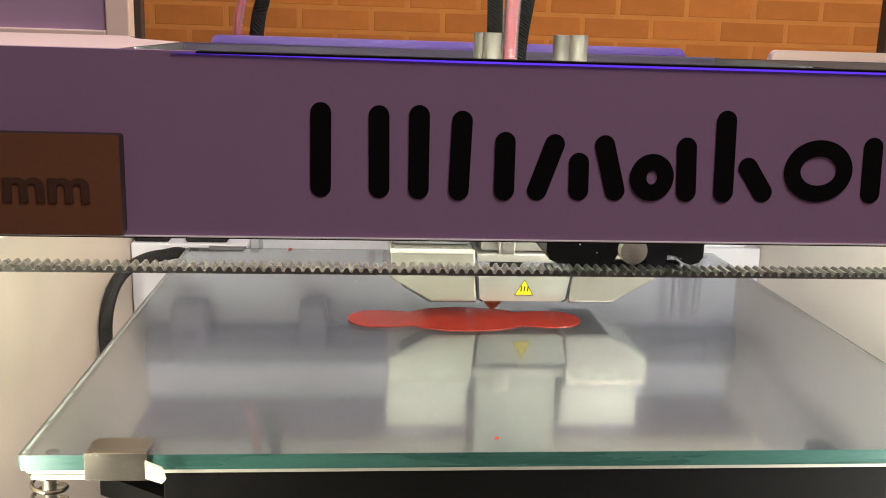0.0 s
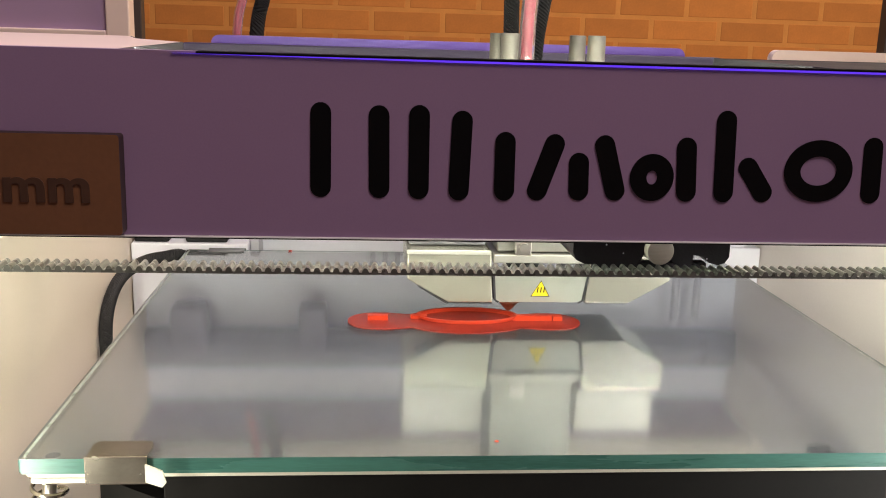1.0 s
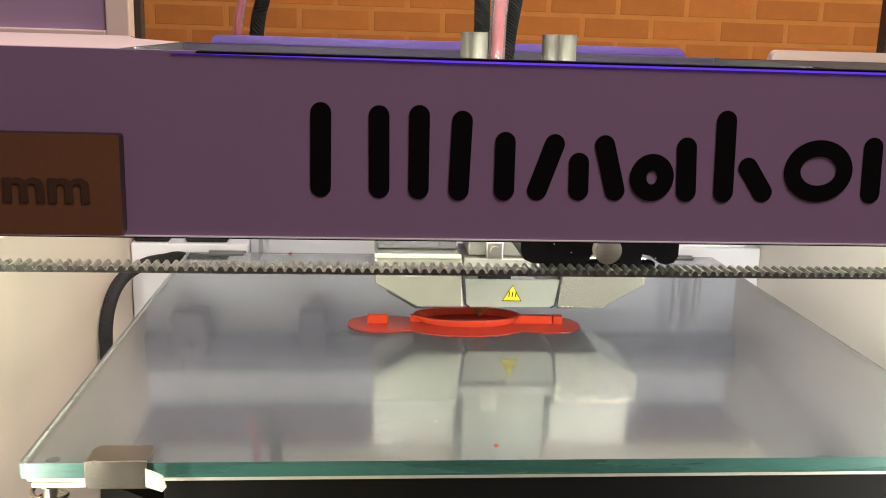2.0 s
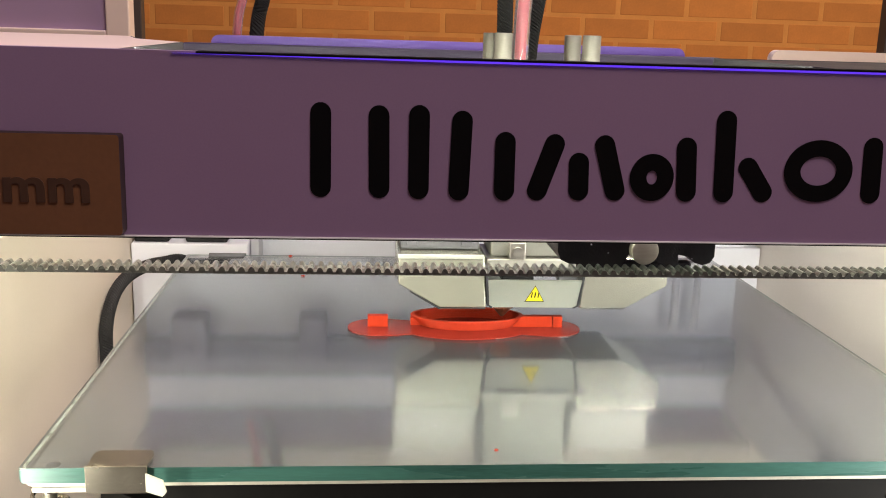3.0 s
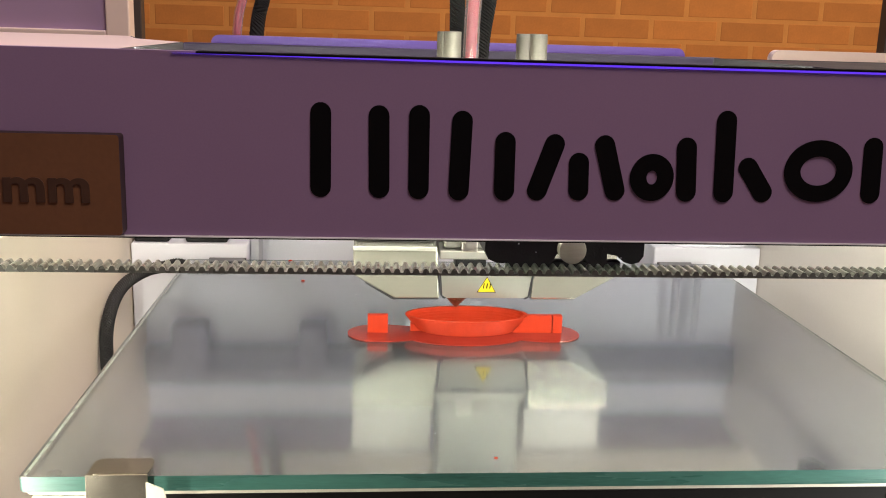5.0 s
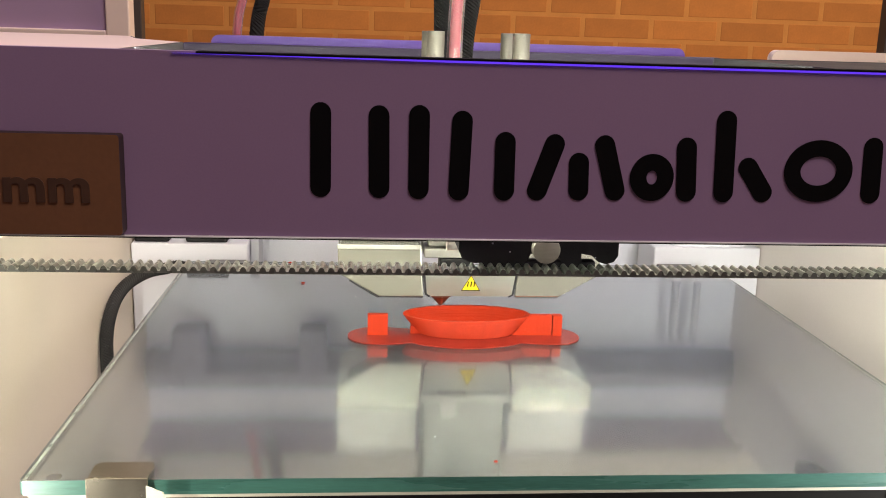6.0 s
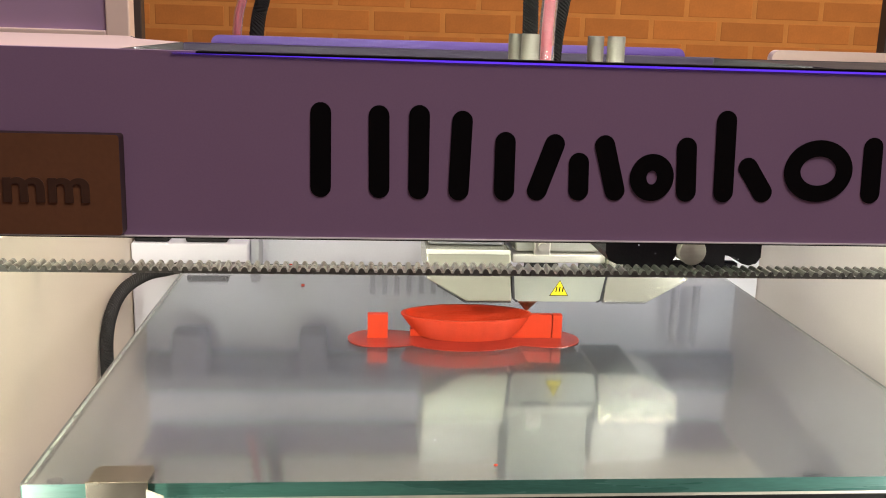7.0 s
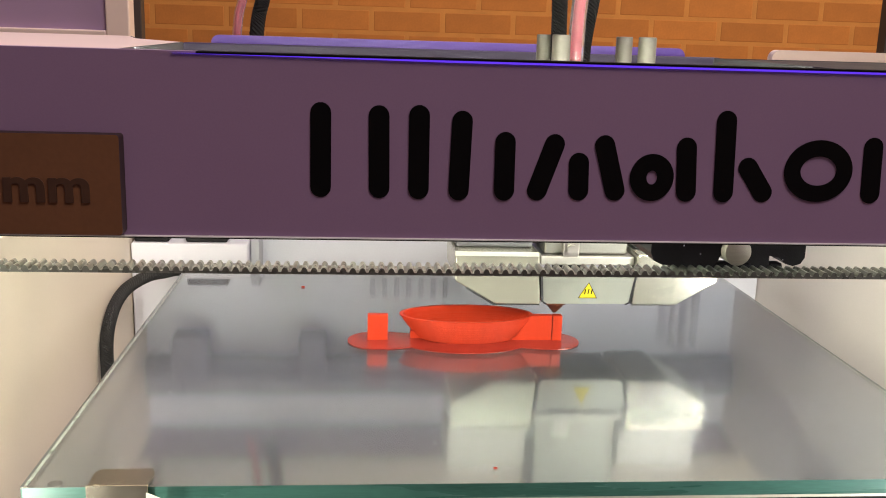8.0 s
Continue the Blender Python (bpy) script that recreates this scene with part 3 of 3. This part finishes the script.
# Dark sheet puts shade on the underside around the nozzle
part("head_underside_shade", box(B(), -0.0055, 0.0255, YP + 0.0014, YP + 0.0330, 0.0056, 0.0060, 0.0001), M_DARK, head, "dark sheet for the head's shaded underside")
LEAN = Matrix(((1, 0, 0, 0), (0, 1, -0.17, 0.17 * 0.0054), (0, 0, 1, 0), (0, 0, 0, 1)))


def leaning(bm):
    """The front cover and what is on it lean forward from the lower edge."""
    bmesh.ops.transform(bm, matrix=LEAN, verts=bm.verts)
    return bm


plate = part("front_sheet", leaning(prism(B(), [(-0.0050, 0.0054), (0.0246, 0.0054), (0.0262, 0.0062), (0.0274, 0.0160), (-0.0070, 0.0160), (-0.0058, 0.0062)], YP, YP + 0.0012)), M_FRONT, head, "bent sheet-metal front cover")
# Dark strips draw the shade in the gaps between sheet and ducts
part("crease_shade", leaning(prism(B(), [(-0.0078, 0.0175), (-0.0066, 0.0062), (-0.0052, 0.0050), (-0.0046, 0.0056), (-0.0059, 0.0064), (-0.0070, 0.0175)], YP - 0.0004, YP + 0.003)), M_DARK, plate)
part("crease_shade", leaning(prism(B(), [(0.0276, 0.0175), (0.0262, 0.0062), (0.0248, 0.0054), (0.0252, 0.0050), (0.0268, 0.0060), (0.0283, 0.0175)], YP - 0.0004, YP + 0.003)), M_DARK, plate)
part("sticker_border", leaning(prism(B(), [(0.0069, 0.0077), (0.0141, 0.0077), (0.0105, 0.0141)], YP - 0.0001, YP)), M_LOGO, plate)
part("warning_sticker", leaning(prism(B(), [(0.0073, 0.0080), (0.0137, 0.0080), (0.0105, 0.0137)], YP - 0.0002, YP)), M_YELLOW, plate, "yellow hot-surface warning triangle")
for k in range(3):
    x = 0.0093 + 0.0012 * k
    part("sticker_mark", leaning(prism(B(), capsule(x, 0.0095, x + 0.0002, 0.0113, 0.0004, 4), YP - 0.0003, YP)), M_LOGO, plate)
for s in (-1, 1):
    c = 0.0101
    out = [(c + s * 0.0172, 0.0054), (c + s * 0.0340, 0.0054), (c + s * 0.0490, 0.0140), (c + s * 0.0492, 0.0245), (c + s * 0.0184, 0.0245)]
    bm = prism(B(), out, YP - 0.0010, YP + 0.034)
    bmesh.ops.bevel(bm, geom=list(bm.edges), offset=0.0006, segments=2, profile=0.5, affect="EDGES")
    duct = part("fan_duct", bm, M_DUCT if s < 0 else M_DUCT_BARE, head, "bent sheet-metal fan duct")
    # Dark sheet added below each duct for its shaded underside
    part("duct_underside_shade", box(B(), min(c + s * 0.0174, c + s * 0.0338), max(c + s * 0.0174, c + s * 0.0338), YP - 0.0006, YP + 0.0335, 0.0049, 0.0053, 0.0001), M_FAN if s > 0 else M_DARK, duct, "dark sheet for the duct's shaded underside")
    fan = part("fan", box(B(), min(c + s * 0.0195, c + s * 0.0482), max(c + s * 0.0195, c + s * 0.0482), YP + 0.0080, YP + 0.031, 0.0248, 0.0288, 0.0008), M_FAN, head, "dark grey cooling fan")
    for dx in (0.0240, 0.0440):
        part("fan_rib", box(B(), c + s * dx - 0.002, c + s * dx + 0.002, YP + 0.0072, YP + 0.0082, 0.0263, 0.0282, 0.0002), M_FAN, fan)
    part("fan_cover", box(B(), min(c + s * 0.0184, c + s * 0.0492), max(c + s * 0.0184, c + s * 0.0492), YP + 0.0090, YP + 0.033, 0.0290, 0.0455, 0.0008), M_ALU, head, "sheet-metal fan cover")
    if s > 0:
        continue
    part("duct_lip", box(B(), min(c + s * 0.0186, c + s * 0.0494), max(c + s * 0.0186, c + s * 0.0494), YP - 0.0018, YP - 0.0012, 0.0235, 0.0252, 0.0003), M_LIP, duct, "bright folded lip")
    part("duct_slot", prism(B(), [(c + s * 0.0338, 0.0050), (c + s * 0.0345, 0.0050), (c + s * 0.0450, 0.0113), (c + s * 0.0446, 0.0118)], YP - 0.0014, YP + 0.010), M_DARK, duct)
part("front_bracket", box(B(), -0.0070, 0.0280, YP + 0.0025, YP + 0.028, 0.0195, 0.0228, 0.0004), M_ALU, head, "bare aluminium bracket")
part("body_block", box(B(), -0.0055, 0.0258, YP + 0.005, YP + 0.030, 0.0232, 0.0640, 0.0008), M_BODY, head, "machined aluminium body")
# Dark blocks give the shade inside the holes above the sheet
part("cavity_shade", box(B(), -0.0010, 0.0105, YP + 0.003, YP + 0.012, 0.0140, 0.0192, 0.0003), M_BLACK, head)
part("cavity_shade", box(B(), 0.0200, 0.0270, YP + 0.004, YP + 0.012, 0.0140, 0.0192, 0.0003), M_FAN, head)
part("latch", box(B(), 0.0010, 0.0070, YP + 0.002, YP + 0.005, 0.0225, 0.0290, 0.0004), M_STEEL, head)
part("latch_pin", cyl(B(), (0.0040, YP + 0.0015, 0.0257), 0.0018, 0.002, "Y", 16), M_STEEL, head)
part("slide_body", box(B(), -0.0080, 0.0280, -0.013, 0.022, 0.0642, 0.0760, 0.003), M_BLACK, head, "black bearing body")
part("top_plate", box(B(), -0.0090, 0.0290, -0.016, 0.024, 0.0765, 0.0800, 0.001), M_BLACK, head)
for x in (-0.0055, 0.0247):
    for y in (-0.012, 0.018):
        bm = cyl(B(), (x, y, 0.0922), 0.0031, 0.0204, seg=28, bevel=0.0003)
        part("thumb_screw", bm, M_KNURL, head, "turned aluminium thumb screw", smooth=True)
tube_path = smooth_path([(0.0022, 0, 0.0800), (0.0025, 0, 0.1048), (0.0030, 0, 0.116), (0.0036, 0.002, 0.14), (-0.005, 0.02, 0.20), (-0.035, 0.06, 0.25), (-0.065, 0.10, 0.27)])
part("bowden_tube", tube(B(), tube_path, 0.0029, 18), M_TUBE, head, "clear feed tube with pink filament inside", smooth=True)
part("filament", tube(B(), tube_path, 0.0017, 12), M_PINK, head, "pink filament", smooth=True)
cab_path = smooth_path([(0.0070, 0.012, 0.0800), (0.0076, 0.012, 0.0990), (0.0098, 0.012, 0.116), (0.0130, 0.014, 0.14), (0.008, 0.03, 0.20), (-0.015, 0.06, 0.25), (-0.045, 0.10, 0.27)], 30)
part("wire_loom", tube(B(), cab_path, 0.0028, 16, 0.14), M_BRAID, head, "black braided wire loom")
cab_path = smooth_path([(-0.0015, 0.012, 0.0800), (-0.0016, 0.012, 0.0990), (-0.0020, 0.012, 0.116), (-0.0026, 0.014, 0.14), (-0.012, 0.03, 0.20), (-0.035, 0.06, 0.25), (-0.065, 0.10, 0.27)], 30)
part("wire_loom", tube(B(), cab_path, 0.0026, 16, 0.14), M_BRAID, head, "black braided wire loom")

# far ends of the tube and loom behind the printer
p1 = smooth_path([(-0.1180, 0.20, 0.040), (-0.1142, 0.20, 0.101), (-0.1112, 0.20, 0.1175), (-0.1080, 0.20, 0.135), (-0.095, 0.18, 0.20), (-0.080, 0.14, 0.255), (-0.068, 0.105, 0.270)])
feed = thing("feed_tube", "pale tube with pink filament rising behind the printer", "tube")
part("tube_wall", tube(B(), p1, 0.0026, 12), M_TUBE, feed, smooth=True)
part("filament", tube(B(), p1, 0.0017, 10), M_PINK, feed, smooth=True)
p2 = smooth_path([(-0.1080, 0.20, 0.040), (-0.1038, 0.20, 0.100), (-0.1005, 0.20, 0.1175), (-0.0970, 0.20, 0.135), (-0.085, 0.18, 0.20), (-0.066, 0.14, 0.255), (-0.050, 0.105, 0.270)], 30)
tagged(part("rear_wire_loom", tube(B(), p2, 0.0036, 16, 0.12), M_BRAID), "black braided wire loom rising behind the printer", "cable")

# ---------------------------------------------------------------- axes
block = thing("sliding_block", "black sliding block holding a steel rod end over the belt", "sliding block")
bm = prism(B(), [(-0.0188, 0.0790), (-0.0188, 0.0570), (-0.0180, 0.0552), (-0.0160, 0.0543), (-0.0046, 0.0543), (-0.0036, 0.0552), (-0.0030, 0.0565), (0.0030, 0.0565), (0.0036, 0.0550), (0.0045, 0.0543),
                 (0.0082, 0.0543), (0.0082, 0.0566), (0.0105, 0.0562), (0.0120, 0.0548), (0.0138, 0.0543), (0.0155, 0.0548), (0.0164, 0.0562), (0.0164, 0.0790)], -0.136, -0.118)
part("block_body", bm, M_BLACK, block, "black moulded body")
part("belt_clamp", box(B(), -0.0140, 0.0115, -0.1360, -0.1330, 0.0520, 0.0549, 0.0005), M_BLACK, block)
part("cross_rod", cyl(B(), (0, 0.0, 0.0578), 0.0030, 0.277, "Y", 40, bevel=0.0003), M_ROD, block, "turned steel rod", smooth=True)
for k in range(16):
    bm = B()
    bmesh.ops.create_icosphere(bm, subdivisions=1, radius=random.uniform(0.00010, 0.00022))
    part("dust_speck", bm, M_WHITE_COOL, block).location = (random.choice((-1, 1)) * random.uniform(0.005, 0.014), -0.13605, random.uniform(0.0552, 0.0640))
part("rear_block", box(B(), -0.0165, 0.016, 0.110, 0.120, 0.0535, 0.0790, 0.002), M_BLACK, block)

rod = thing("traverse_rod", "polished steel rod across the printer", "rod")
part("rod_shaft", cyl(B(), (0, 0, 0.0680), 0.0030, 0.300, "X", 32), M_STEEL, rod, smooth=True)
part("rod_block", box(B(), -0.152, -0.142, -0.014, 0.014, 0.0600, 0.0780, 0.002), M_BLACK, rod)
part("rod_block", box(B(), 0.142, 0.152, -0.014, 0.014, 0.0600, 0.0780, 0.002), M_BLACK, rod)

belt = thing("drive_belt", "toothed black rubber drive belt stretched across the front", "belt")
bm = box(B(), -0.155, 0.155, -0.143, -0.137, 0.0532, 0.0537)
part("belt_back", bm, M_RUBBER, belt)
bm = B()
for i in range(-77, 78):
    x = i * 0.002
    prism(bm, [(x - 0.00075, 0.0536), (x + 0.00075, 0.0536), (x + 0.00056, 0.0542), (x + 0.00030, 0.05455), (x, 0.05463), (x - 0.00030, 0.05455), (x - 0.00056, 0.0542)], -0.143, -0.137)
tagged(part("belt_teeth", bm, M_RUBBER, belt, "row of rounded belt teeth"), kind="stuff")

# ---------------------------------------------------------------- bricks of the far wall
bm = box(B(), -0.1140, 0.1140, -0.0010, 0.02, -0.0335, 0.0335, 0.0030, 2)
brick_mesh = bpy.data.meshes.new("brick")
bm.to_mesh(brick_mesh)
bm.free()
brick_mesh.materials.append(M_BRICK)
for r in range(-4, 10):
    for c in range(-7, 14):
        b = new("brick", brick_mesh)
        b.parent = wall_brick
        b.location = (-0.02 + c * 0.243 + (0.1215 if r % 2 else 0), 3.0, 0.062 + r * 0.079)


verts, faces = [], []
near = {(q, c) for q in range(-4, 10) for c in range(-7, 14)}
for q in range(-14, 10):
    for c in range(-14, 15):
        x, z = -0.02 + c * 0.243 + (0.1215 if q % 2 else 0), 0.062 + q * 0.079
        if (q, c) in near or x < -2.88 or x > 3.06 or z < ZF + 0.03:
            continue
        k = len(verts)
        verts += [(x + sx * 0.1140, y, z + sz * 0.0335) for y in (2.9984, 3.02) for sx, sz in ((-1, -1), (1, -1), (1, 1), (-1, 1))]
        faces += [(k, k + 1, k + 2, k + 3)] + [(k + i, k + 4 + i, k + 4 + (i + 1) % 4, k + (i + 1) % 4) for i in range(4)]
rest = bpy.data.meshes.new("bricks")
rest.from_pydata(verts, [], faces)
rest.materials.append(M_BRICK)
far_bricks = tagged(new("brick_field", rest), "orange bricks of the outer wall", kind="stuff")
far_bricks.parent = wall_brick


# ---------------------------------------------------------------- what moves
HEAD_ROWS = [
             (0, 0.0037, 0.0091), (0.1, -0.0149, 0.0054), (0.2, 0.0068, 0.0100), (0.3, -0.0016, 0.0019), (0.4, 0.0104, 0.0077), (0.5, -0.0072, 0.0129),
             (0.6, 0.0076, 0.0061), (0.7, -0.0430, 0.0062), (0.8, -0.0157, 0.0134), (0.9, -0.0167, 0.0134), (1, 0.0096, 0.0077), (1.1, -0.0179, 0.0023),
             (1.2, 0.0039, 0.0005), (1.3, 0.0050, 0.0068), (1.4, -0.0231, 0.0060), (1.5, -0.0074, 0.0025), (1.6, -0.0108, 0.0152), (1.7, -0.0433, 0.0070),
             (1.85, -0.0080, 0.0104), (2, -0.0020, 0.0012), (2.15, -0.0147, 0.0070), (2.3, 0.0052, 0.0132), (2.45, -0.0105, 0.0040), (2.6, -0.0197, 0.0093),
             (2.8, -0.0120, 0.0119), (2.9, -0.0155, 0.0151), (3, 0.0062, 0.0006), (3.1, 0.0098, 0.0126), (3.2, 0.0116, 0.0118), (3.3, 0.0001, 0.0067),
             (3.4, -0.0211, 0.0076), (3.5, -0.0142, 0.0078), (3.6, -0.0245, 0.0115), (3.7, 0.0015, 0.0156), (3.8, -0.0041, 0.0171), (3.9, 0.0113, 0.0126),
             (4, -0.0068, -0.0035), (4.1, 0.0022, 0.0051), (4.2, 0.0181, 0.0056), (4.3, -0.0222, 0.0006), (4.4, -0.0268, 0.0075), (4.5, -0.0081, 0.0018),
             (4.6, -0.0179, 0.0061), (4.7, -0.0122, 0.0144), (4.85, -0.0013, 0.0058), (5, -0.0098, 0.0128), (5.15, -0.0163, 0.0023), (5.3, 0.0016, 0.0107),
             (5.45, 0.0065, 0.0021), (5.6, -0.0062, 0.0081), (5.8, -0.0037, -0.0034), (5.9, -0.0055, -0.0035), (6, -0.0155, 0.0151), (6.1, 0.0174, 0.0064),
             (6.2, -0.0234, 0.0148), (6.3, -0.0200, 0.0149), (6.4, -0.0002, 0.0172), (6.5, -0.0138, 0.0168), (6.6, -0.0067, 0.0154), (6.7, 0.0037, -0.0032),
             (6.8, 0.0061, 0.0158), (6.9, 0.0100, -0.0023), (7, 0.0168, 0.0087), (7.1, -0.0023, -0.0049), (7.2, -0.0194, -0.0038), (7.3, -0.0288, 0.0130),
             (7.4, -0.0139, -0.0037), (7.5, -0.0253, 0.0148), (7.6, -0.0072, 0.0025), (7.7, -0.0077, 0.0080), (7.8, -0.0084, 0.0025), (7.9, -0.0118, 0.0135),
             (8, 0.0270, 0.0058)]
BED_ROWS = [(0, 0), (0.5, -0.45), (1, -0.95), (1.5, -1.5), (3, -3.4), (3.5, -4.0), (4, -4.6), (4.5, -5.15), (6, -6.65), (6.5, -7.15), (7, -7.65), (7.5, -8.15), (8, -8.5)]


def motions():
    rows = [(t, pose(0, 0, z / 1000)) for t, z in BED_ROWS]
    walk(bed, rows)
    walk(printed, rows)
    walk(bed_cable, rows)
    walk(head, [(t, pose(x, y, 0.0012)) for t, x, y in HEAD_ROWS])
    walk(block, [(t, pose(x + 0.0093, 0, 0)) for t, x, y in HEAD_ROWS])
    walk(belt, [(t, pose((x + 0.0103) % 0.002 - 0.001, 0, 0)) for t, x, y in HEAD_ROWS])
    walk(rod, [(t, pose(0, y + 0.004, 0)) for t, x, y in HEAD_ROWS])
    ts, zs = [t for t, z in BED_ROWS], [-z / 1000 for t, z in BED_ROWS]
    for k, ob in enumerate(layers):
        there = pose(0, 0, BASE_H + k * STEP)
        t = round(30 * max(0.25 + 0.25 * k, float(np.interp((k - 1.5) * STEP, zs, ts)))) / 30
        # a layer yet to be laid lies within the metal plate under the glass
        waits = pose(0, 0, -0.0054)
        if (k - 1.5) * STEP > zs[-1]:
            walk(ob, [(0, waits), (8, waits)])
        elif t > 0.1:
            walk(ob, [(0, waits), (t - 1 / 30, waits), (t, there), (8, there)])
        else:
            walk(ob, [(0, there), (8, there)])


motions()
